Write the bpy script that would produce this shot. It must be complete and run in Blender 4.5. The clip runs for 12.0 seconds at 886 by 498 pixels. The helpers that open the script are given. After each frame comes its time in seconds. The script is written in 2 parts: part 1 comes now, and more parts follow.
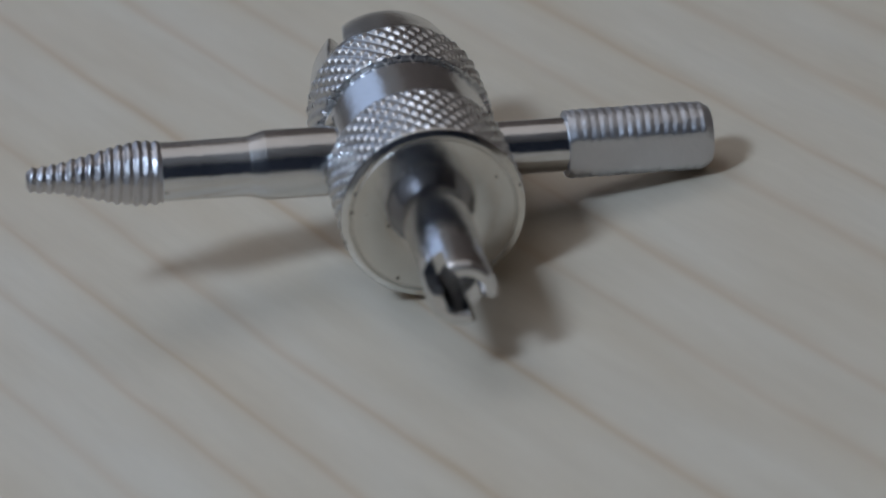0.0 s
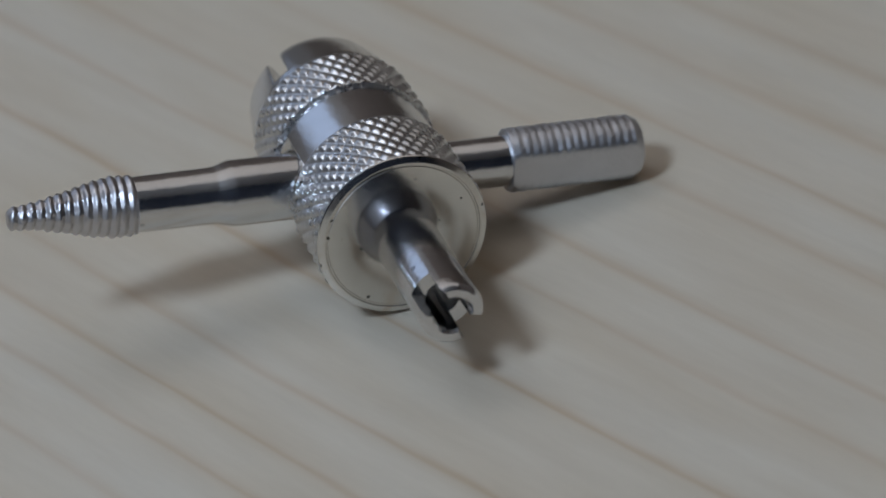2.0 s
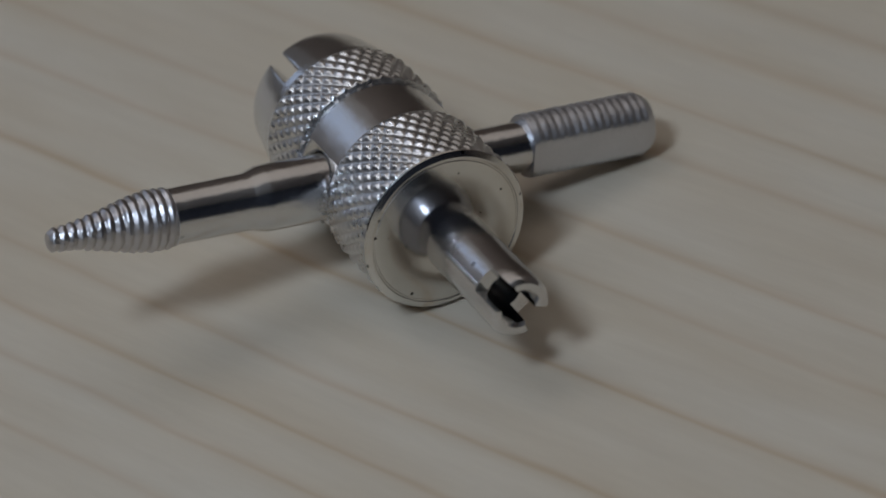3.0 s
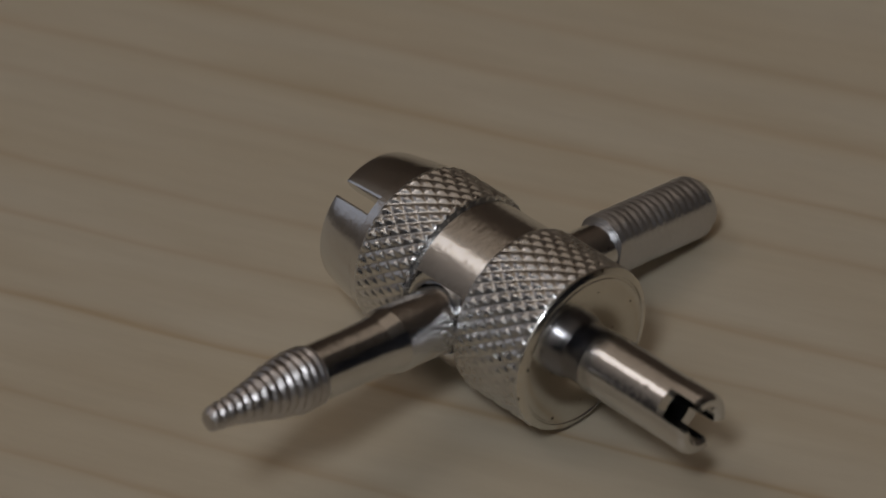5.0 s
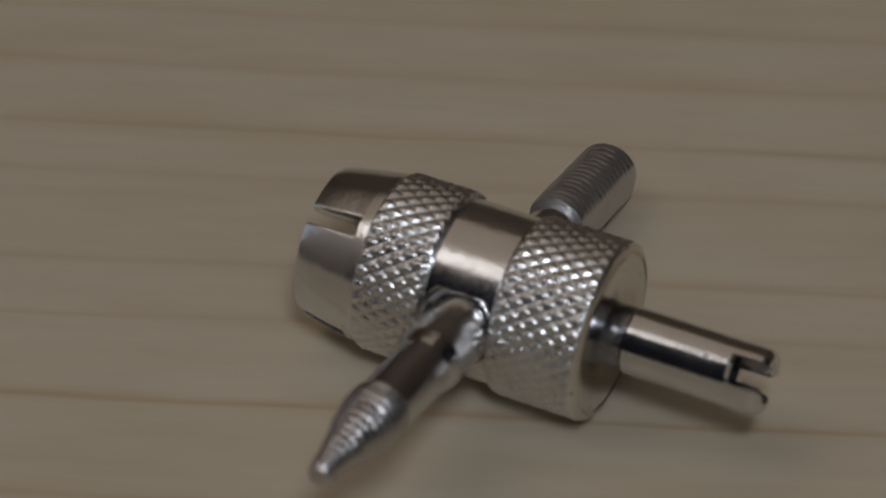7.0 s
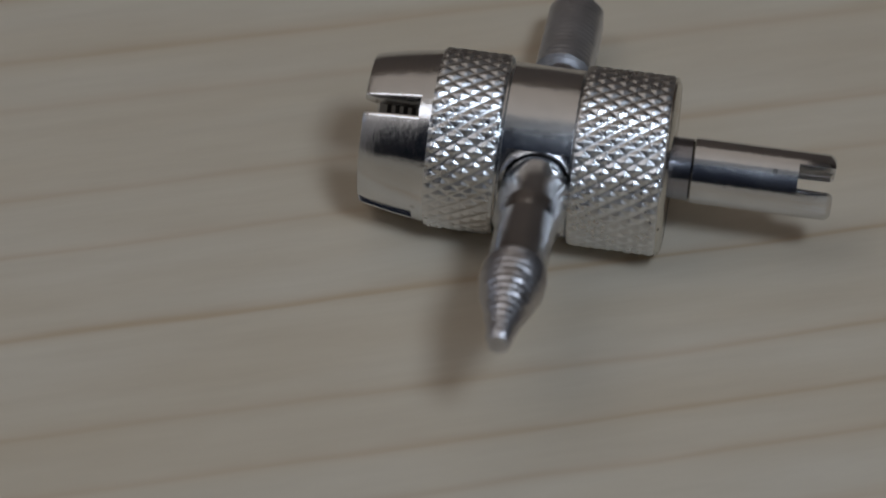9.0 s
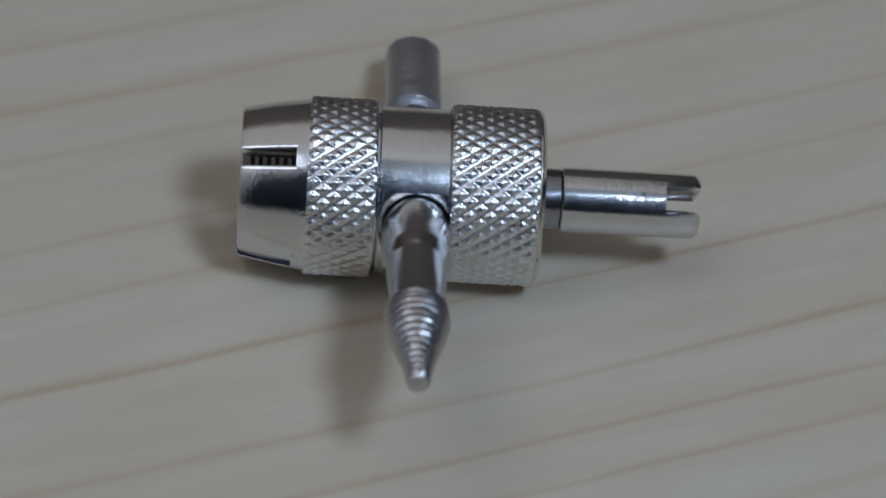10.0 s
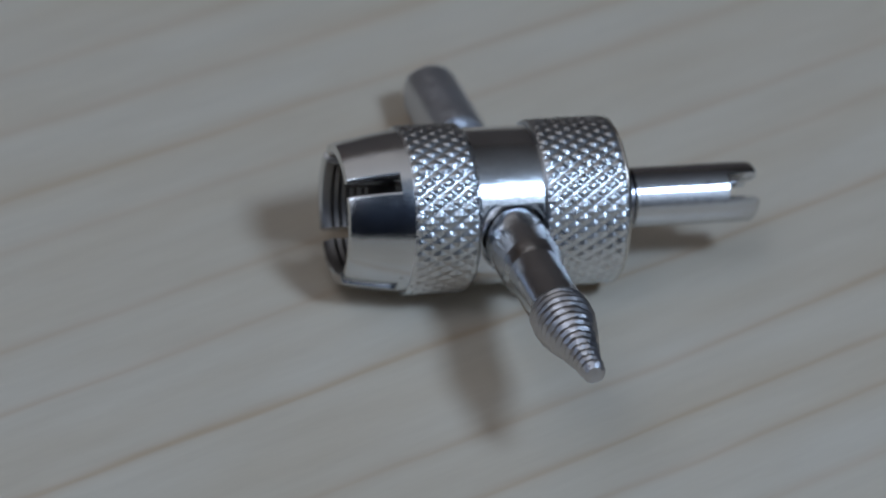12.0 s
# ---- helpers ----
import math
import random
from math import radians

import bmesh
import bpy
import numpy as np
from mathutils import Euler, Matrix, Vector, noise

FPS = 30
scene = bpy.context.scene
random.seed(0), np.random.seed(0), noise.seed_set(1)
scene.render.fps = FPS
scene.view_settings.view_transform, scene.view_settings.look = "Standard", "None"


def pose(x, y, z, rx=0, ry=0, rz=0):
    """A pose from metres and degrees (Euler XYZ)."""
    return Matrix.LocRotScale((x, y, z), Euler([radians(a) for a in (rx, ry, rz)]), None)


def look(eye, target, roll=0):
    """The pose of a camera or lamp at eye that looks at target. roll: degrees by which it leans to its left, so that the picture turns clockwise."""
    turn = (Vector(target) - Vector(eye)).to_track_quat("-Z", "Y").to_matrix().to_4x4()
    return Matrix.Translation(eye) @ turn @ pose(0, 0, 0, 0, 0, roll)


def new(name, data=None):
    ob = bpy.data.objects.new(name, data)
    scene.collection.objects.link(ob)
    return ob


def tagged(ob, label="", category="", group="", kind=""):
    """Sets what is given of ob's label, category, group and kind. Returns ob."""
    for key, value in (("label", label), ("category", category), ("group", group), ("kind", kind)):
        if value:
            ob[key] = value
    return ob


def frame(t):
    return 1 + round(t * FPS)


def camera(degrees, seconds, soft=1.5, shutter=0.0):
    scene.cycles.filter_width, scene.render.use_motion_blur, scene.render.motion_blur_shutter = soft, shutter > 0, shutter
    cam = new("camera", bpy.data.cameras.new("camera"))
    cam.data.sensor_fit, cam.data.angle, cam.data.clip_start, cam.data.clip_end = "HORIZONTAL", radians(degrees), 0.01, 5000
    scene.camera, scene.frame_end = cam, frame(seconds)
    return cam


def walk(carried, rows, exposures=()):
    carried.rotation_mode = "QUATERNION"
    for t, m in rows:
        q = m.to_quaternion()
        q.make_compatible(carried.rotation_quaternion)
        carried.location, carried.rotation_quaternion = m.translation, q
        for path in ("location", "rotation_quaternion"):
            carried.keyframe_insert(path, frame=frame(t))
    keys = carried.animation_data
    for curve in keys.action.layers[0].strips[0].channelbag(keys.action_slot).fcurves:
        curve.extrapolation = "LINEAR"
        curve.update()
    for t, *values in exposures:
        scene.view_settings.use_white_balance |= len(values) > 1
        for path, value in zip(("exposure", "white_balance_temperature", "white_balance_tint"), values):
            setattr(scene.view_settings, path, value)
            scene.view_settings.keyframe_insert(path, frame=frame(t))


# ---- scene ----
# ---- camera ----
cam = camera(12.856, 12.0, soft=1.8)
walk(cam, [
    (0.0, look((0.26198, -0.01696, 0.14785), (0.00185, 0.00065, -0.00054), -11.99)),
    (0.5, look((0.26148, -0.01677, 0.14906), (0.00107, 0.00170, 0.00126), -12.03)),
    (1.0, look((0.26554, -0.02380, 0.15457), (0.00794, 0.00523, 0.00356), -11.84)),
    (1.5, look((0.26933, -0.03576, 0.16162), (0.01676, 0.00482, 0.00490), -11.12)),
    (2.0, look((0.26219, -0.05489, 0.17087), (0.01606, 0.00151, 0.00889), -9.77)),
    (2.5, look((0.25247, -0.07527, 0.17692), (0.01285, -0.00289, 0.01156), -9.20)),
    (3.0, look((0.24184, -0.09346, 0.18148), (0.01415, -0.00223, 0.00876), -8.60)),
    (3.5, look((0.22740, -0.11018, 0.18661), (0.00897, -0.00373, 0.01067), -6.88)),
    (3.7, look((0.22129, -0.11569, 0.18980), (0.00643, -0.00501, 0.01208), -7.07)),
    (5.3, look((0.16102, -0.16399, 0.20257), (-0.00050, -0.00132, 0.00904), -2.42)),
    (5.5, look((0.15298, -0.16938, 0.20029), (0.00103, -0.00027, 0.00455), -1.45)),
    (6.0, look((0.13398, -0.18437, 0.19686), (-0.00009, -0.00001, 0.00183), -0.35)),
    (6.5, look((0.11801, -0.19098, 0.19994), (-0.00032, 0.00188, 0.00296), 0.16)),
    (7.0, look((0.08950, -0.20324, 0.19993), (-0.00616, 0.00442, 0.00570), 1.40)),
    (7.2, look((0.07746, -0.20778, 0.19981), (-0.00972, 0.00171, 0.00356), 1.94)),
    (8.0, look((0.04960, -0.22220, 0.20050), (-0.00800, -0.00340, 0.00360), 2.95)),
    (8.8, look((0.02282, -0.23252, 0.20126), (-0.00625, -0.00849, 0.00358), 3.82)),
    (9.0, look((0.01783, -0.23324, 0.20041), (-0.00650, -0.00842, 0.00301), 3.53)),
    (9.5, look((0.00491, -0.23721, 0.20139), (-0.00195, -0.00918, 0.00649), 3.96)),
    (10.0, look((-0.01268, -0.23847, 0.20231), (0.00205, -0.00952, 0.00927), 5.61)),
    (10.5, look((-0.02855, -0.24235, 0.20278), (0.00454, -0.01344, 0.01222), 6.67)),
    (11.0, look((-0.04871, -0.24502, 0.20449), (-0.00129, -0.01263, 0.02103), 7.24)),
    (11.2, look((-0.05278, -0.24556, 0.20400), (0.00502, 0.00720, 0.00823), 8.02)),
    (11.5, look((-0.06616, -0.24575, 0.20320), (-0.00280, -0.01423, 0.02331), 8.08)),
    (12.0, look((-0.08584, -0.24640, 0.20128), (-0.01069, -0.02011, 0.01890), 8.02)),
], exposures=[
    (0.0, -0.68, 5100, 11), (2.5, -0.78, 5220, 11), (3.0, -1.03, 5420, 12), (3.5, -1.2, 5700, 12), (5.3, -1.67, 6640, 15), (7.2, -1.50, 6280, 14),
    (9.0, -1.15, 5570, 12), (10.5, -0.82, 4900, 10), (11.0, -0.82, 4870, 10), (12.0, -0.88, 4840, 10)])
cam.data.dof.use_dof = True
cam.data.dof.focus_distance = 0.306
cam.data.dof.aperture_fstop = 34.0

# ---- world and light ----
world = bpy.data.worlds.new("world")
scene.world = world
world.use_nodes = True
world.node_tree.nodes["Background"].inputs[0].default_value = (0.6, 0.7, 0.9, 1)
world.node_tree.nodes["Background"].inputs[1].default_value = 0.3

# a round lamp that hangs over the edge of the table
lamp_at = Vector((0.330, -0.552, 0.915))
lamp_data = bpy.data.lights.new("pendant_light", "POINT")
lamp_data.shadow_soft_size, lamp_data.energy, lamp_data.color = 0.115, 29.5, (0.89, 0.96, 1.0)
lamp = new("pendant_light_source", lamp_data)
lamp.location = lamp_at

# added fill lights under the ceiling, unseen: a wide dim one, a smaller bright one
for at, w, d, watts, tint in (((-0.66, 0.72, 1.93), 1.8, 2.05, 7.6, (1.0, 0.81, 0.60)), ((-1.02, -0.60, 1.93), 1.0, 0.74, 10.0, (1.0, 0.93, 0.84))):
    panel_data = bpy.data.lights.new("ceiling_fill_light", "AREA")
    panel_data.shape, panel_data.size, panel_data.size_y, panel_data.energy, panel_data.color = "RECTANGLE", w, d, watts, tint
    panel = new("ceiling_fill_source", panel_data)
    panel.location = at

# added bluish light, standing for daylight in an assumed window of the west wall
day_data = bpy.data.lights.new("assumed_window_light", "AREA")
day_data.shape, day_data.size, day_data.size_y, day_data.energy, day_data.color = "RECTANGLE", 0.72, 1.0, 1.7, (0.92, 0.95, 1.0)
day = new("assumed_window_source", day_data)
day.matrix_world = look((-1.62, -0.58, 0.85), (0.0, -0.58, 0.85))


# ---- materials ----
def nodes_of(name):
    m = bpy.data.materials.new(name)
    m.use_nodes = True
    nt = m.node_tree
    return m, nt, nt.nodes["Principled BSDF"]


def add(nt, kind, **values):
    n = nt.nodes.new(kind)
    for k, val in values.items():
        n.inputs[k].default_value = val
    return n


def ramp(nt, fac, stops):
    n = nt.nodes.new("ShaderNodeValToRGB")
    els = n.color_ramp.elements
    els[0].position, els[0].color = stops[0][0], (*stops[0][1], 1)
    els[1].position, els[1].color = stops[-1][0], (*stops[-1][1], 1)
    for p, c in stops[1:-1]:
        e = els.new(p)
        e.color = (*c, 1)
    nt.links.new(fac, n.inputs[0])
    return n


def math_node(nt, op, a, b=None):
    n = nt.nodes.new("ShaderNodeMath")
    n.operation = op
    for i, val in enumerate((a, b)):
        if val is None:
            continue
        if isinstance(val, (int, float)):
            n.inputs[i].default_value = val
        else:
            nt.links.new(val, n.inputs[i])
    return n.outputs[0]


def plated(name, colour, rough, scratch=0.03, bump=0.05, specks=0.3, turned=0.0, uneven_polish=0.12, rare_at=0.62, speck_scale=520.0):
    """Nickel plating with a slightly uneven polish, fine scratches and dull patches."""
    m, nt, b = nodes_of(name)
    b.inputs["Metallic"].default_value = 1.0
    co = nt.nodes.new("ShaderNodeTexCoord")
    fine = add(nt, "ShaderNodeTexNoise", Scale=2600.0, Detail=4.0, Roughness=0.6)
    wide = add(nt, "ShaderNodeTexNoise", Scale=260.0, Detail=3.0, Roughness=0.5)
    for n in (fine, wide):
        nt.links.new(co.outputs["Object"], n.inputs["Vector"])
    base = ramp(nt, wide.outputs["Fac"], [(0.3, tuple(c * 0.9 for c in colour)), (0.65, colour)])
    spots = add(nt, "ShaderNodeTexVoronoi", Scale=speck_scale)
    nt.links.new(co.outputs["Object"], spots.inputs["Vector"])
    rare = add(nt, "ShaderNodeTexNoise", Scale=340.0, Detail=1.0)
    nt.links.new(co.outputs["Object"], rare.inputs["Vector"])
    near = math_node(nt, "LESS_THAN", spots.outputs["Distance"], 0.11)
    pick = math_node(nt, "GREATER_THAN", rare.outputs["Fac"], rare_at)
    speck = math_node(nt, "MULTIPLY", math_node(nt, "MULTIPLY", near, pick), specks)
    pit = nt.nodes.new("ShaderNodeMixRGB")
    nt.links.new(speck, pit.inputs[0])
    nt.links.new(base.outputs[0], pit.inputs[1])
    pit.inputs[2].default_value = (0.05, 0.045, 0.04, 1)
    nt.links.new(pit.outputs[0], b.inputs["Base Color"])
    r = math_node(nt, "MULTIPLY_ADD", wide.outputs["Fac"], 0.16)
    r.node.inputs[2].default_value = rough - 0.08
    r2 = math_node(nt, "MULTIPLY_ADD", fine.outputs["Fac"], scratch * 2)
    nt.links.new(r, r2.node.inputs[2])
    nt.links.new(r2, b.inputs["Roughness"])
    bp = add(nt, "ShaderNodeBump", Strength=bump, Distance=0.00006)
    nt.links.new(fine.outputs["Fac"], bp.inputs["Height"])
    uneven = add(nt, "ShaderNodeTexNoise", Scale=900.0, Detail=2.0, Roughness=0.55)
    nt.links.new(co.outputs["Object"], uneven.inputs["Vector"])
    bp2 = add(nt, "ShaderNodeBump", Strength=uneven_polish, Distance=0.00012)
    nt.links.new(uneven.outputs["Fac"], bp2.inputs["Height"])
    stretch = nt.nodes.new("ShaderNodeMapping")
    stretch.inputs["Scale"].default_value = (1.0, 0.22, 0.22)
    nt.links.new(co.outputs["Object"], stretch.inputs["Vector"])
    marks = add(nt, "ShaderNodeTexNoise", Scale=5200.0, Detail=3.0, Roughness=0.6)
    nt.links.new(stretch.outputs[0], marks.inputs["Vector"])
    bp3 = add(nt, "ShaderNodeBump", Strength=turned, Distance=0.00006)
    nt.links.new(marks.outputs["Fac"], bp3.inputs["Height"])
    nt.links.new(bp3.outputs[0], bp2.inputs["Normal"])
    nt.links.new(bp2.outputs[0], bp.inputs["Normal"])
    nt.links.new(bp.outputs[0], b.inputs["Normal"])
    return m


NICKEL = plated("polished_nickel", (0.70, 0.70, 0.705), 0.125, 0.05, 0.22, 0.3, 0.14, 0.15)
NICKEL_DULL = plated("satin_nickel", (0.64, 0.64, 0.66), 0.34, 0.10, 0.5, 0.3, 0.0, 0.3)
KNURL = plated("knurled_nickel", (0.70, 0.70, 0.70), 0.21, 0.08, 0.25, 0.3, 0.0, 0.3)
# darker nickel: the dark reflection at the rod's root is in the colour
ROOT_REFLECTION = plated("root_reflection_nickel", (0.34, 0.34, 0.37), 0.13, 0.08, 0.25)
# darker, duller metal that paints the shade inside the socket
BORE_SHADE = plated("shaded_bore_metal", (0.22, 0.21, 0.20), 0.34, 0.08, 0.3)
TAPER = plated("dull_tap_steel", (0.54, 0.52, 0.52), 0.25, 0.1, 0.4, 0.3, 0.0, 0.4)
ROD = plated("drawn_nickel", (0.68, 0.68, 0.69), 0.10, 0.05, 0.22, 0.5, 0.12, 0.14)
FACE = plated("turned_nickel", (0.70, 0.685, 0.65), 0.12, 0.05, 0.10, 0.9, rare_at=0.52, speck_scale=760.0)


def pine():
    """Pale planed pine: narrow brown latewood lines that bend slightly, faint streaks and pores along the grain."""
    m, nt, b = nodes_of("planed_pine")
    co = nt.nodes.new("ShaderNodeTexCoord")
    sep = nt.nodes.new("ShaderNodeSeparateXYZ")
    nt.links.new(co.outputs["Object"], sep.inputs[0])
    x, y = sep.outputs[0], sep.outputs[1]
    # distance across the grain in millimetres
    along = math_node(nt, "MULTIPLY", x, 0.42)
    bend = math_node(nt, "MULTIPLY", math_node(nt, "MULTIPLY", x, x), 0.12)
    c = math_node(nt, "SUBTRACT", math_node(nt, "SUBTRACT", y, along), bend)
    comb = nt.nodes.new("ShaderNodeCombineXYZ")
    nt.links.new(math_node(nt, "MULTIPLY", x, 0.16), comb.inputs[0])
    nt.links.new(c, comb.inputs[1])
    wob = add(nt, "ShaderNodeTexNoise", Scale=95.0, Detail=2.0, Roughness=0.4)
    nt.links.new(comb.outputs[0], wob.inputs["Vector"])
    w = math_node(nt, "MULTIPLY", math_node(nt, "SUBTRACT", wob.outputs["Fac"], 0.5), 0.0018)
    fine_wob = add(nt, "ShaderNodeTexNoise", Scale=420.0, Detail=2.0, Roughness=0.5)
    nt.links.new(comb.outputs[0], fine_wob.inputs["Vector"])
    w2 = math_node(nt, "MULTIPLY", math_node(nt, "SUBTRACT", fine_wob.outputs["Fac"], 0.5), 0.0011)
    cw = math_node(nt, "ADD", math_node(nt, "ADD", c, w), w2)
    # every latewood line: a band that darkens slowly on one side and ends faster on the other
    early, late = (0.615, 0.546, 0.430), (0.44, 0.295, 0.155)
    total = None
    for line, dark, slow, quick in GRAIN:
        d = math_node(nt, "SUBTRACT", cw, line / 1000)
        up = math_node(nt, "DIVIDE", math_node(nt, "MAXIMUM", d, 0.0), slow / 1000)
        down = math_node(nt, "DIVIDE", math_node(nt, "MAXIMUM", math_node(nt, "MULTIPLY", d, -1.0), 0.0), quick / 1000)
        q = math_node(nt, "ADD", up, down)
        bell = math_node(nt, "DIVIDE", dark, math_node(nt, "ADD", 1.0, math_node(nt, "MULTIPLY", math_node(nt, "MULTIPLY", q, q), math_node(nt, "ADD", q, 1.0))))
        total = bell if total is None else math_node(nt, "MAXIMUM", total, bell)
    lines = ramp(nt, total, [(0.0, early), (1.0, late)])
    # the lines fade and strengthen along their length
    fade = add(nt, "ShaderNodeTexNoise", Scale=70.0, Detail=2.0, Roughness=0.5)
    nt.links.new(comb.outputs[0], fade.inputs["Vector"])
    amount = ramp(nt, fade.outputs["Fac"], [(0.3, (0.45, 0.45, 0.45)), (0.62, (1.0, 1.0, 1.0))])
    grain = nt.nodes.new("ShaderNodeMixRGB")
    nt.links.new(amount.outputs[0], grain.inputs[0])
    grain.inputs[1].default_value = (*early, 1)
    nt.links.new(lines.outputs[0], grain.inputs[2])
    streak = add(nt, "ShaderNodeTexNoise", Scale=420.0, Detail=5.0, Roughness=0.65)
    nt.links.new(comb.outputs[0], streak.inputs["Vector"])
    tone = ramp(nt, streak.outputs["Fac"], [(0.25, (0.93, 0.915, 0.89)), (0.7, (1.03, 1.03, 1.03))])
    cloud = add(nt, "ShaderNodeTexNoise", Scale=110.0, Detail=2.0, Roughness=0.5)
    nt.links.new(comb.outputs[0], cloud.inputs["Vector"])
    tone2 = ramp(nt, cloud.outputs["Fac"], [(0.3, (0.94, 0.90, 0.84)), (0.68, (1.0, 1.0, 1.0))])
    mul = nt.nodes.new("ShaderNodeMixRGB")
    mul.blend_type = "MULTIPLY"
    mul.inputs[0].default_value = 1.0
    nt.links.new(grain.outputs[0], mul.inputs[1])
    nt.links.new(tone.outputs[0], mul.inputs[2])
    mul2 = nt.nodes.new("ShaderNodeMixRGB")
    mul2.blend_type = "MULTIPLY"
    mul2.inputs[0].default_value = 1.0
    nt.links.new(mul.outputs[0], mul2.inputs[1])
    nt.links.new(tone2.outputs[0], mul2.inputs[2])
    nt.links.new(mul2.outputs[0], b.inputs["Base Color"])
    b.inputs["Roughness"].default_value = 0.42
    b.inputs["Specular IOR Level"].default_value = 0.4
    bp = add(nt, "ShaderNodeBump", Strength=0.12, Distance=0.0001)
    nt.links.new(streak.outputs["Fac"], bp.inputs["Height"])
    nt.links.new(bp.outputs[0], b.inputs["Normal"])
    return m


# latewood lines across the board: millimetres from the middle, strength, width of the slow and of the quick side
GRAIN = [(-46.0, 0.46, 0.78, 0.55), (-37.0, 0.42, 0.62, 0.47), (-30.2, 0.38, 0.55, 0.39), (-24.8, 0.50, 0.58, 0.39), (-18.2, 0.56, 0.62, 0.39), (-6.3, 0.55, 0.70, 0.43), (3.9, 0.42, 0.70, 0.47),
         (10.8, 0.44, 0.70, 0.47), (22.4, 0.33, 0.86, 0.62), (29.2, 0.50, 0.70, 0.47), (38.0, 0.35, 0.94, 0.70), (46.0, 0.35, 0.94, 0.70)]
PINE = pine()


def plain(name, colour, rough=0.7, scale=20.0, vary=0.12, gloss=0.5):
    m, nt, b = nodes_of(name)
    co = nt.nodes.new("ShaderNodeTexCoord")
    n = add(nt, "ShaderNodeTexNoise", Scale=scale, Detail=4.0)
    nt.links.new(co.outputs["Object"], n.inputs["Vector"])
    r = ramp(nt, n.outputs["Fac"], [(0.3, tuple(c * (1 - vary) for c in colour)), (0.7, colour)])
    nt.links.new(r.outputs[0], b.inputs["Base Color"])
    b.inputs["Roughness"].default_value = rough
    b.inputs["Specular IOR Level"].default_value = gloss
    return m


# tones of the unseen walls, set by what the metal should reflect
WALL = plain("wall_paint", (0.28, 0.225, 0.18))
WALL_LIGHT = plain("light_wall_paint", (0.42, 0.38, 0.33))
STANDIN_DARK = plain("dark_standin_paint", (0.016, 0.018, 0.026), 0.9, gloss=0.1)
WALL_WHITE = plain("white_wall_paint", (0.64, 0.59, 0.53))
WALL_SLATE = plain("slate_wall_paint", (0.045, 0.05, 0.068), 0.8, gloss=0.2)
CEIL = plain("ceiling_paint", (0.50, 0.45, 0.39))
FLOOR = plain("floor_boards", (0.22, 0.15, 0.1), 0.5, 6.0, 0.3)


# ---- mesh helpers ----
U = 0.00108          # metres to a drawing unit of the tool
RC = 6.5             # radius of the knurled collars, in drawing units
TILT = radians(-11.12)   # the tool leans on the end of its straight tap
POSE = Matrix.Scale(U, 4) @ Matrix.Translation((0, 0, RC)) @ Matrix.Rotation(TILT, 4, "X")


def finish(bm, sharp=32):
    bmesh.ops.remove_doubles(bm, verts=bm.verts[:], dist=1e-7)
    bmesh.ops.recalc_face_normals(bm, faces=bm.faces[:])
    for fc in bm.faces:
        fc.smooth = True
    for e in bm.edges:
        if len(e.link_faces) == 2 and e.calc_face_angle(0) > radians(sharp):
            e.smooth = False


def part(name, bm, material, parent, label="", sharp=32):
    finish(bm, sharp)
    me = bpy.data.meshes.new(name)
    bm.to_mesh(me)
    bm.free()
    me.materials.append(material)
    ob = new(name, me)
    ob.parent = parent
    return tagged(ob, label)


def axis_point(axis, a, r, th):
    """Along the barrel (x) or along the arms (y), r and th about that line."""
    if axis == "x":
        return POSE @ Vector((a, r * math.cos(th), r * math.sin(th)))
    return POSE @ Vector((r * math.cos(th), a, r * math.sin(th)))


def axis_distance(p):
    q = POSE.inverted() @ p
    return math.hypot(q.y, q.z)


def skin(rings, closed=True):
    """A mesh through rings of points, all of one length."""
    bm = bmesh.new()
    vs = [[bm.verts.new(p) for p in ring] for ring in rings]
    n = len(vs[0])
    for r0, r1 in zip(vs, vs[1:]):
        for i in range(n if closed else n - 1):
            j = (i + 1) % n
            bm.faces.new((r0[i], r0[j], r1[j], r1[i]))
    return bm, vs


def lathe(axis, profile, segs=96):
    """Turned solid: profile of (along, radius); ends of radius 0 are closed by a fan of faces."""
    rings = [[axis_point(axis, a, max(r, 1e-4), 2 * math.pi * i / segs) for i in range(segs)] for a, r in profile]
    bm, _ = skin(rings)
    return bm


def block(bm, lo, hi):
    vs = [bm.verts.new((x, y, z)) for x in (lo[0], hi[0]) for y in (lo[1], hi[1]) for z in (lo[2], hi[2])]
    for q in ((0, 1, 3, 2), (4, 6, 7, 5), (0, 4, 5, 1), (2, 3, 7, 6), (0, 2, 6, 4), (1, 5, 7, 3)):
        bm.faces.new([vs[i] for i in q])


def boxed(name, lo, hi, material, bevel=0.0):
    bm = bmesh.new()
    block(bm, lo, hi)
    if bevel:
        bmesh.ops.bevel(bm, geom=bm.edges[:], offset=bevel, segments=3, affect="EDGES", profile=0.6)
    return part(name, bm, material, None)


# ---- room and table ----
# added room, out of view; light and dark walls shape the tool's reflections
ROOM = (-1.6, 1.9, -1.0, 1.8, -0.74, 1.95)
x0, x1, y0, y1, z0, z1 = ROOM
tagged(boxed("floor", (x0, y0, z0 - 0.1), (x1, y1, z0), FLOOR), "brown boarded floor under the table", "floor", kind="structure")
tagged(boxed("ceiling", (x0, y0, z1), (x1, y1, z1 + 0.1), CEIL), "plain cream ceiling over the table", "ceiling", kind="structure")
tagged(boxed("wall_north", (x0, y1, z0), (x1, y1 + 0.1, z1), WALL), "plain brown wall behind the table", "wall", kind="structure")
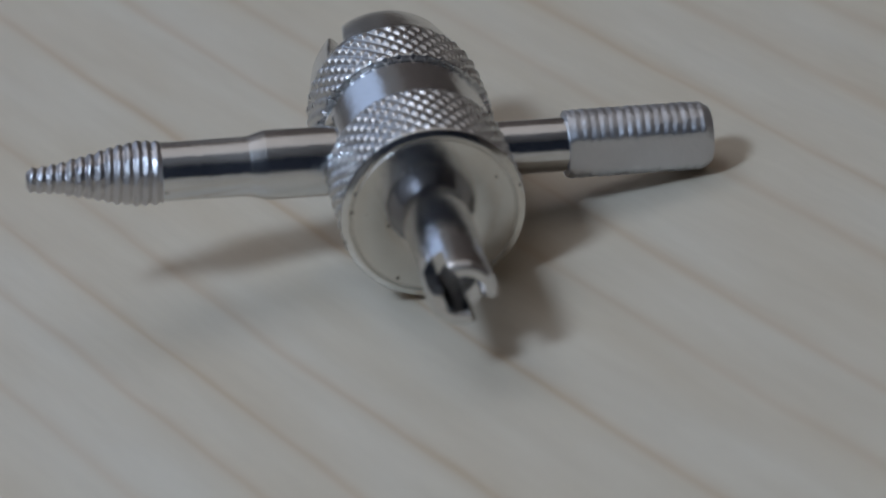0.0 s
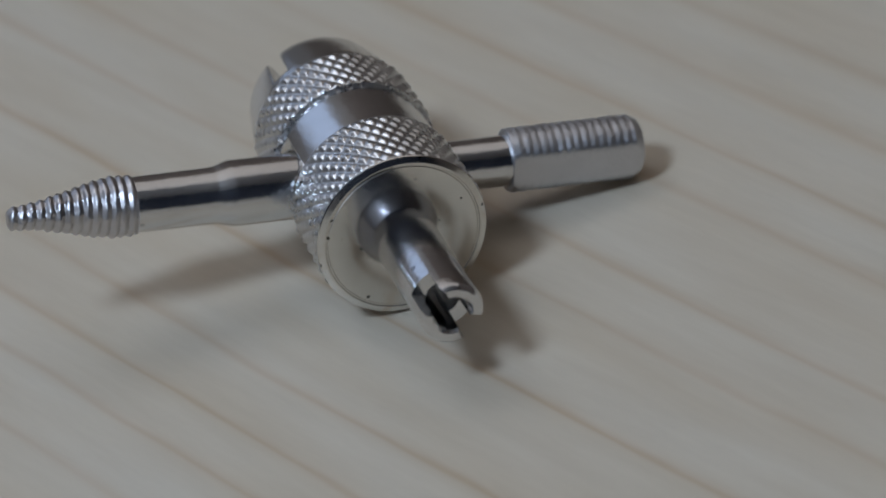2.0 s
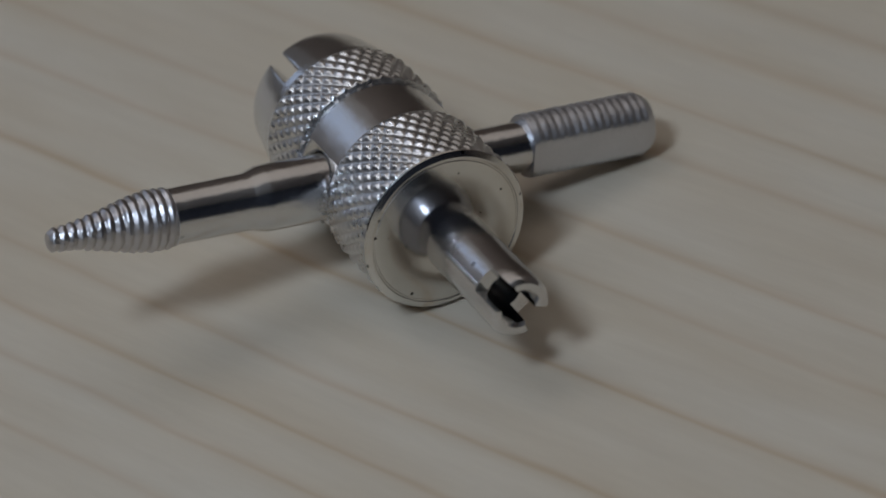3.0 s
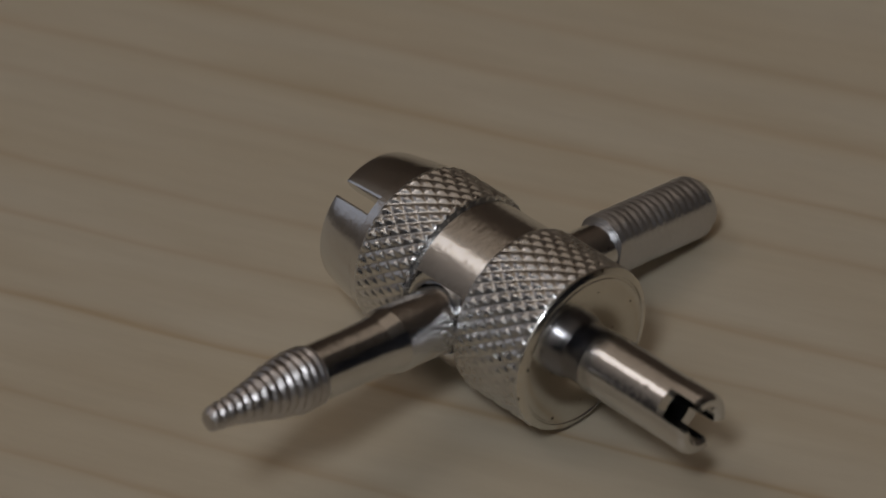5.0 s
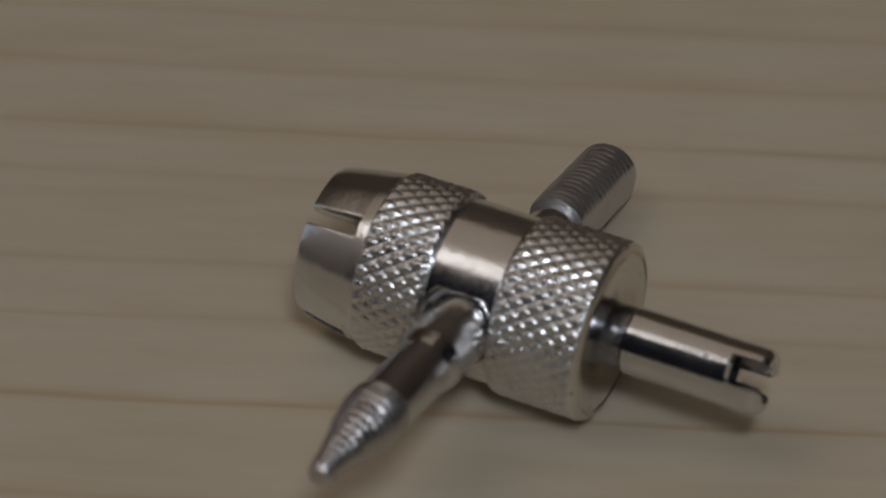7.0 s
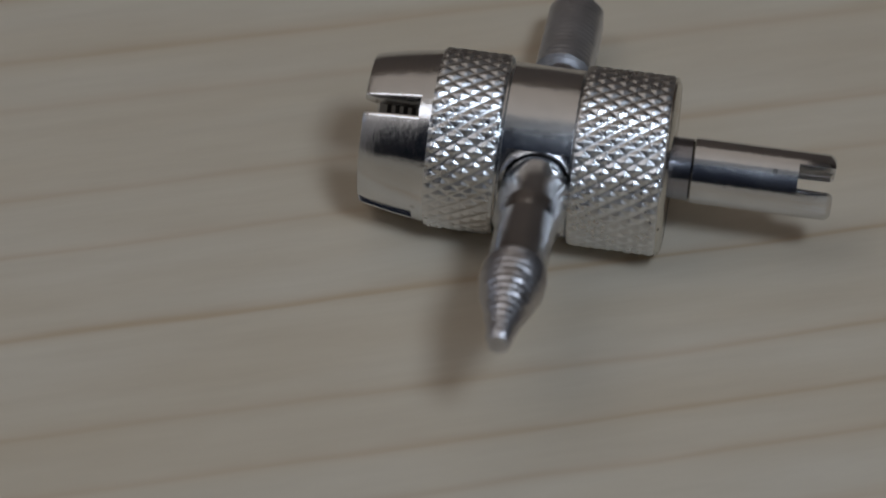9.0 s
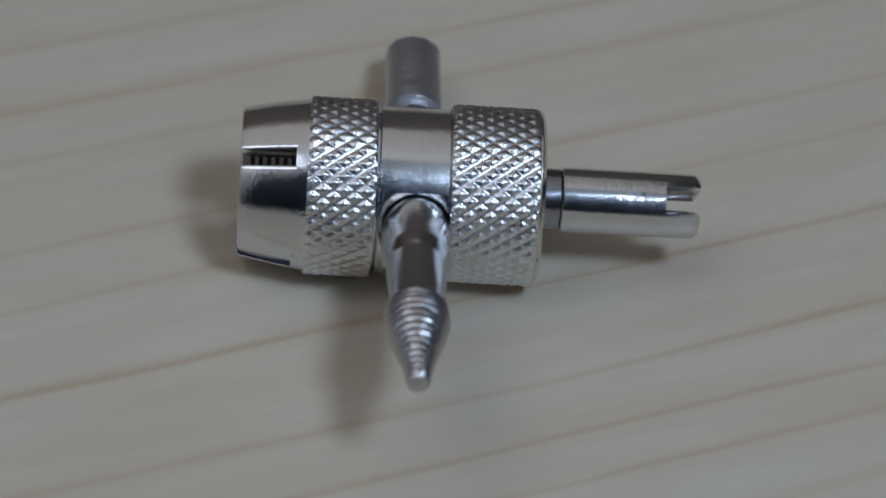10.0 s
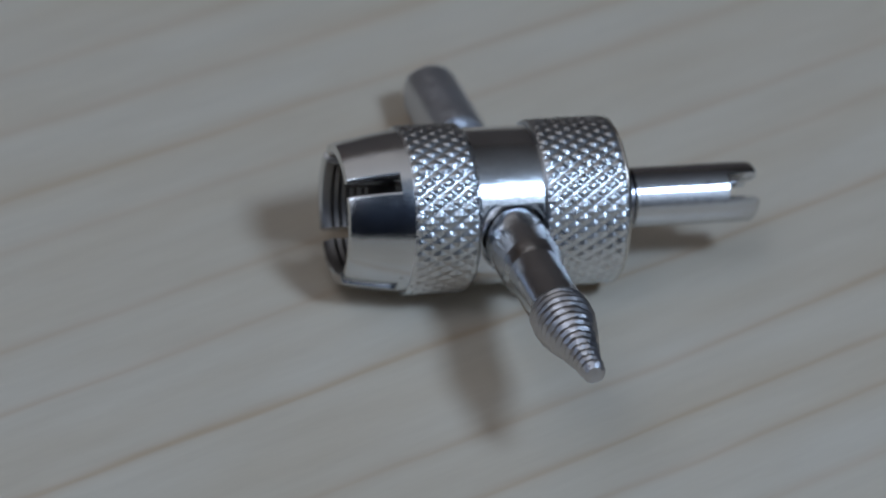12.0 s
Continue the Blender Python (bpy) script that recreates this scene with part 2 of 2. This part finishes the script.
# the south wall: light at both ends; added dark stretch imitates the operator's reflection
for wall_name, xa, xb, paint, words in (("wall_south_a", x0, -0.66, WALL_WHITE, "unseen off-white wall, light for the tool's reflections"),
                                        ("operator_standin", -0.66, 0.29, STANDIN_DARK, "added dark blue grey panel imitating the operator's reflection"),
                                        ("wall_south_c", 0.29, x1, WALL_WHITE, "unseen off-white wall, light for the tool's reflections")):
    tagged(boxed(wall_name, (xa, y0 - 0.1, z0), (xb, y0, z1), paint), words, "wall", kind="structure")
bm = bmesh.new()
wy0, wy1, wz0, wz1, wend = -0.94, -0.22, 0.35, 1.35, 0.2
block(bm, (x0 - 0.1, y0, z0), (x0, wy0, z1))
block(bm, (x0 - 0.1, wy1, z0), (x0, wend, z1))
block(bm, (x0 - 0.1, wy0, z0), (x0, wy1, wz0))
block(bm, (x0 - 0.1, wy0, wz1), (x0, wy1, z1))
tagged(part("wall_west_a", bm, WALL_LIGHT, None), "unseen light beige side wall with an assumed window opening", "wall", kind="structure")
tagged(boxed("wall_west_b", (x0 - 0.1, wend, z0), (x0, y1, z1), WALL), "unseen brown end of the side wall, added for dark reflections", "wall", kind="structure")
tagged(boxed("wall_east", (x1, y0, z0), (x1 + 0.1, y1, z1), WALL_SLATE), "unseen slate grey side wall, dark for the tool's reflections", "wall", kind="structure")

table = tagged(new("table"), "pale planed pine table with brown grain lines", "table")
top = boxed("tabletop", (-0.6, -0.4, -0.028), (0.6, 0.5, 0.0), PINE, 0.003)
top.parent = table
for lx in (-0.55, 0.5):
    for ly in (-0.35, 0.4):
        leg = boxed("leg", (lx, ly, z0), (lx + 0.05, ly + 0.05, -0.028), PINE, 0.003)
        leg.parent = table


# ---- the valve tool ----
tool = tagged(new("tyre_valve_tool"), "nickel-plated four-way tyre valve tool lying on the pine table", "hand tool")


def knurled(name, a0, a1, parent, phase=0.0):
    """Collar with a raised diamond knurl between two plain chamfered rims."""
    starts, pitch, depth = 39, 1.5, 0.19
    segs, steps = starts * 12, max(8, round((a1 - a0) / pitch * 14))
    rings = []

    def ring(a, fn):
        rings.append([axis_point("x", a, fn(2 * math.pi * i / segs, a), 2 * math.pi * i / segs) for i in range(segs)])

    def tri(v):
        return 1 - abs(2 * (v % 1.0) - 1)

    def height(th, a):
        edge = min(1.0, (a - a0) / 0.2, (a1 - a) / 0.2)
        k = starts * th / (2 * math.pi) + phase
        h = min(tri(k + a / pitch), 0.14 + tri(k - a / pitch))
        worn = 0.9 + 0.1 * noise.noise((a * 1.7, math.cos(th) * 3, math.sin(th) * 3))
        return RC - depth + depth * min(1.0, h * 1.35) * worn * max(0.0, edge)

    ring(a0, lambda th, a: RC - 1.6)
    ring(a0, lambda th, a: RC - depth)
    for s in range(1, steps):
        ring(a0 + (a1 - a0) * s / steps, height)
    ring(a1, lambda th, a: RC - depth)
    ring(a1, lambda th, a: RC - 1.6)
    bm, vs = skin(rings)
    return part(name, bm, KNURL, parent, "diamond-knurled nickel collar", 50)


# barrel between the collars, with a shallow groove at both sides
def bored_barrel(parent):
    """Smooth waist, bored across for the two arms, with a narrow gap round the shanks."""
    body = part("barrel", lathe("x", [(-3.6, 0.0), (-3.6, 5.85), (-2.85, 5.85), (-2.7, 6.05), (2.2, 6.05), (2.35, 5.85), (3.4, 5.85), (3.4, 0.0)], 160),
                NICKEL, parent, "smooth polished nickel waist")
    for ends, r in (((-9.0, -4.4), 2.66), ((4.4, 9.0), 2.1)):
        cutter = part("cutter", lathe("y", [(ends[0], 0.0), (ends[0], r), (ends[1], r), (ends[1], 0.0)], 64), NICKEL, None)
        mod = body.modifiers.new("bore", "BOOLEAN")
        mod.operation, mod.object, mod.solver = "DIFFERENCE", cutter, "EXACT"
        dg = bpy.context.evaluated_depsgraph_get()
        me = bpy.data.meshes.new_from_object(body.evaluated_get(dg))
        body.modifiers.clear()
        body.data = me
        bpy.data.objects.remove(cutter)
    return body


bored_barrel(tool)
knurled("collar", -7.9, -3.0, tool, 0.3)
knurled("collar", 2.4, 8.75, tool)

# end face of the front collar: plain rim, fine turned groove, flat disc
part("end_face", lathe("x", [(8.3, 5.0), (8.66, 6.1), (8.7, 6.36), (8.8, 6.4), (8.88, 6.36), (9.08, 6.02), (9.12, 5.94), (9.12, 5.84), (9.03, 5.78),
                             (9.03, 5.68), (9.09, 5.62), (9.09, 2.7), (9.0, 2.55), (9.0, 1.0)], 128), FACE, tool, "flat turned end face")


def shade_inside(ob, reach):
    """Shade of the bored inside, painted as a darker, duller metal out to that radius."""
    ob.data.materials.append(BORE_SHADE)
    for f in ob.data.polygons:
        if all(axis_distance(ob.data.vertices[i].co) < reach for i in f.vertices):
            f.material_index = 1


def slotted_socket(parent):
    """Tapering socket, bored out, with four narrow slots cut in from its mouth."""
    outer = [(-7.8, 6.0), (-7.85, 6.24), (-8.2, 6.2), (-8.75, 6.12)]
    lip = [(-8.75, 6.12), (-10.0, 5.93), (-11.4, 5.66), (-12.35, 5.46), (-12.68, 5.34), (-12.75, 5.12)]
    bm = bmesh.new()
    segs = 128

    def put(rows, angles, closed):
        grid = [[bm.verts.new(axis_point("x", a, r, th)) for th in angles] for a, r in rows]
        n = len(angles)
        for g0, g1 in zip(grid, grid[1:]):
            for i in range(n if closed else n - 1):
                j = (i + 1) % n
                bm.faces.new((g0[i], g0[j], g1[j], g1[i]))
        return grid

    full = [2 * math.pi * i / segs for i in range(segs)]
    put(outer + [(-8.75, 4.3), (-6.2, 4.2), (-6.2, 0.01)], full, True)
    base = part("slotted_socket", bm, NICKEL, parent, "tapered nickel socket with four slots", 28)
    half = math.asin(0.62 / 5.7)
    thread = []
    for k in range(6):
        a = -12.3 + 0.6 * k
        thread += [(a, 4.36), (a + 0.3, 4.22)]
    for k in range(4):
        c0 = radians(133 + 90 * k) + half
        c1 = radians(133 + 90 * (k + 1)) - half
        m = 28
        angles = [c0 + (c1 - c0) * i / m for i in range(m + 1)]
        bm = bmesh.new()
        grid = put([(-8.7, 6.13)] + lip + [(-12.75, 4.78), (-12.6, 4.56)] + thread + [(-8.7, 4.3)], angles, False)
        for i in (0, m):
            bm.faces.new([g[i] for g in grid])
        bmesh.ops.recalc_face_normals(bm, faces=bm.faces[:])
        rim = [e for e in bm.edges if len(e.link_faces) == 2 and e.calc_face_angle(0) > radians(70) and min(axis_distance(v.co) for v in e.verts) > 5.0]
        bmesh.ops.bevel(bm, geom=rim, offset=0.14 * U, segments=2, affect="EDGES", profile=0.5)
        shade_inside(part("jaw", bm, NICKEL, base, "curved jaw threaded on its inside", 28), 4.7)
    shade_inside(base, 4.35)
    return base


slotted_socket(tool)


def core_key(parent):
    """Hollow rod with a stepped root; its end is slotted across into two prongs with bevelled tips."""
    bm = bmesh.new()
    ro, ri = 2.36, 1.3

    def put(rows, angles, closed):
        grid = [[bm.verts.new(axis_point("x", a, r, th)) for th in angles] for a, r in rows]
        n = len(angles)
        for g0, g1 in zip(grid, grid[1:]):
            for i in range(n if closed else n - 1):
                j = (i + 1) % n
                bm.faces.new((g0[i], g0[j], g1[j], g1[i]))
        return grid

    full = [2 * math.pi * i / 72 for i in range(72)]
    put([(10.55, 1.8), (10.6, 2.28), (10.7, ro), (18.12, ro), (18.12, ri), (13.5, ri), (13.5, 0.01)], full, True)
    root = bm
    bm = bmesh.new()
    put([(8.9, 2.22), (10.5, 2.22), (10.56, 2.0)], full, True)
    part("rod_root", bm, ROOT_REFLECTION, parent, "root of the rod, its dark reflection put into the colour")
    bm = root
    rod = part("core_key", bm, ROD, parent, "hollow rod with a two-pronged slotted tip", 28)
    cut = radians(141)
    half = math.asin(1.03 / ro)
    for k in range(2):
        c0, c1 = cut + math.pi * k + half, cut + math.pi * (k + 1) - half
        m = 20
        rows = [(18.12, ro), (20.2, ro), (20.45, ro - 0.1), (20.69, ro - 0.34), (20.69, ri + 0.2), (20.4, ri), (18.12, ri)]
        trim = [0, 0, 0.02, 0.12, 0.14, 0.04, 0]
        grid = []
        bm = bmesh.new()
        for (a, r), tr in zip(rows, trim):
            grid.append([bm.verts.new(axis_point("x", a, r, c0 + tr + (c1 - c0 - 2 * tr) * i / m)) for i in range(m + 1)])
        for g0, g1 in zip(grid, grid[1:]):
            for i in range(m):
                bm.faces.new((g0[i], g0[i + 1], g1[i + 1], g1[i]))
        for i in (0, m):
            bm.faces.new([g[i] for g in grid])
        part("prong", bm, ROD, rod, "", 28)
    return rod


core_key(tool)


def soft_min(a, b, k):
    h = max(k - abs(a - b), 0.0) / k
    return min(a, b) - h * h * k / 4


def threaded(a0, a1, radius, pitch, depth, segs=64, flats=(), flat_at=9.0, hand=1, rough=0.0):
    """Rings of a cut thread along an arm; radius is a function of the place, flats are milled off at the given angles."""
    n = int(abs(a1 - a0) / pitch * 10)
    rings = []
    for s in range(n + 1):
        a = a0 + (a1 - a0) * s / n
        ring = []
        for i in range(segs):
            th = 2 * math.pi * i / segs
            k = (a / pitch - hand * th / (2 * math.pi)) % 1.0
            r = radius(a) - depth * (1 - min(1.0, 1.2 * (1 - abs(2 * k - 1))))
            r += rough * noise.noise((a * 2.3, math.cos(th) * 4.0, math.sin(th) * 4.0)) * (0.4 + 0.6 * k)
            for fl in flats:
                cs = math.cos(th - fl)
                if cs > 0.3:
                    r = soft_min(r, flat_at / cs, 0.16)
            ring.append(axis_point("y", a, r, th))
        rings.append(ring)
    return rings


def arm_rings(profile, segs, flats=()):
    rings = []
    for a, r, flat in profile:
        ring = []
        for i in range(segs):
            th = 2 * math.pi * i / segs
            q = r
            if flat:
                for fl in flats:
                    cs = math.cos(th - fl)
                    if cs > 0.3:
                        q = min(q, flat / cs)
            ring.append(axis_point("y", a, q, th))
        rings.append(ring)
    return rings


def taper_tap(parent):
    segs = 72
    shank = [(-4.6, 2.45, 0), (-10.35, 2.45, 0), (-10.5, 2.44, 0), (-11.55, 2.12, 0), (-11.7, 2.09, 0), (-17.5, 2.06, 0), (-17.75, 2.03, 0)]
    part("shank", skin(arm_rings(shank, segs))[0], NICKEL, parent, "smooth shank, necked down past its shoulder", 24)

    def cone(a):
        return float(np.interp(a, (-27.0, -25.0, -23.0, -21.0, -19.3, -17.8), (0.84, 1.06, 1.49, 2.0, 2.29, 2.24)))

    rings = [[axis_point("y", -17.74, 1.6, 2 * math.pi * i / segs) for i in range(segs)]]
    rings += threaded(-17.74, -26.85, cone, 0.66, 0.17, segs, rough=0.10)
    rings.append([axis_point("y", -27.04, 0.55, 2 * math.pi * i / segs) for i in range(segs)])
    rings.append([axis_point("y", -27.04, 0.01, 2 * math.pi * i / segs) for i in range(segs)])
    part("taper_thread", skin(rings)[0], TAPER, parent, "tapered screw thread with a blunt tip", 40)


def straight_tap(parent):
    segs = 72
    part("shank", skin(arm_rings([(4.6, 1.93, 0), (10.6, 1.93, 0), (11.0, 1.93, 0)], segs))[0], NICKEL, parent, "short smooth shank")
    flats = [0.0, math.pi]
    rings = [[axis_point("y", 10.9, 1.5, 2 * math.pi * i / segs) for i in range(segs)]]
    rings += threaded(10.9, 20.9, lambda a: 2.433 - 0.3 * max(0.0, (11.15 - a)) - 0.5 * max(0.0, a - 20.6), 0.65, 0.048, segs, flats, 2.05, rough=0.055)
    rings.append([axis_point("y", 21.238, 2.05, 2 * math.pi * i / segs) for i in range(segs)])
    rings.append([axis_point("y", 21.238, 0.01, 2 * math.pi * i / segs) for i in range(segs)])
    part("straight_thread", skin(rings)[0], NICKEL_DULL, parent, "straight fine screw thread with milled flats", 40)


taper_tap(tool)
straight_tap(tool)
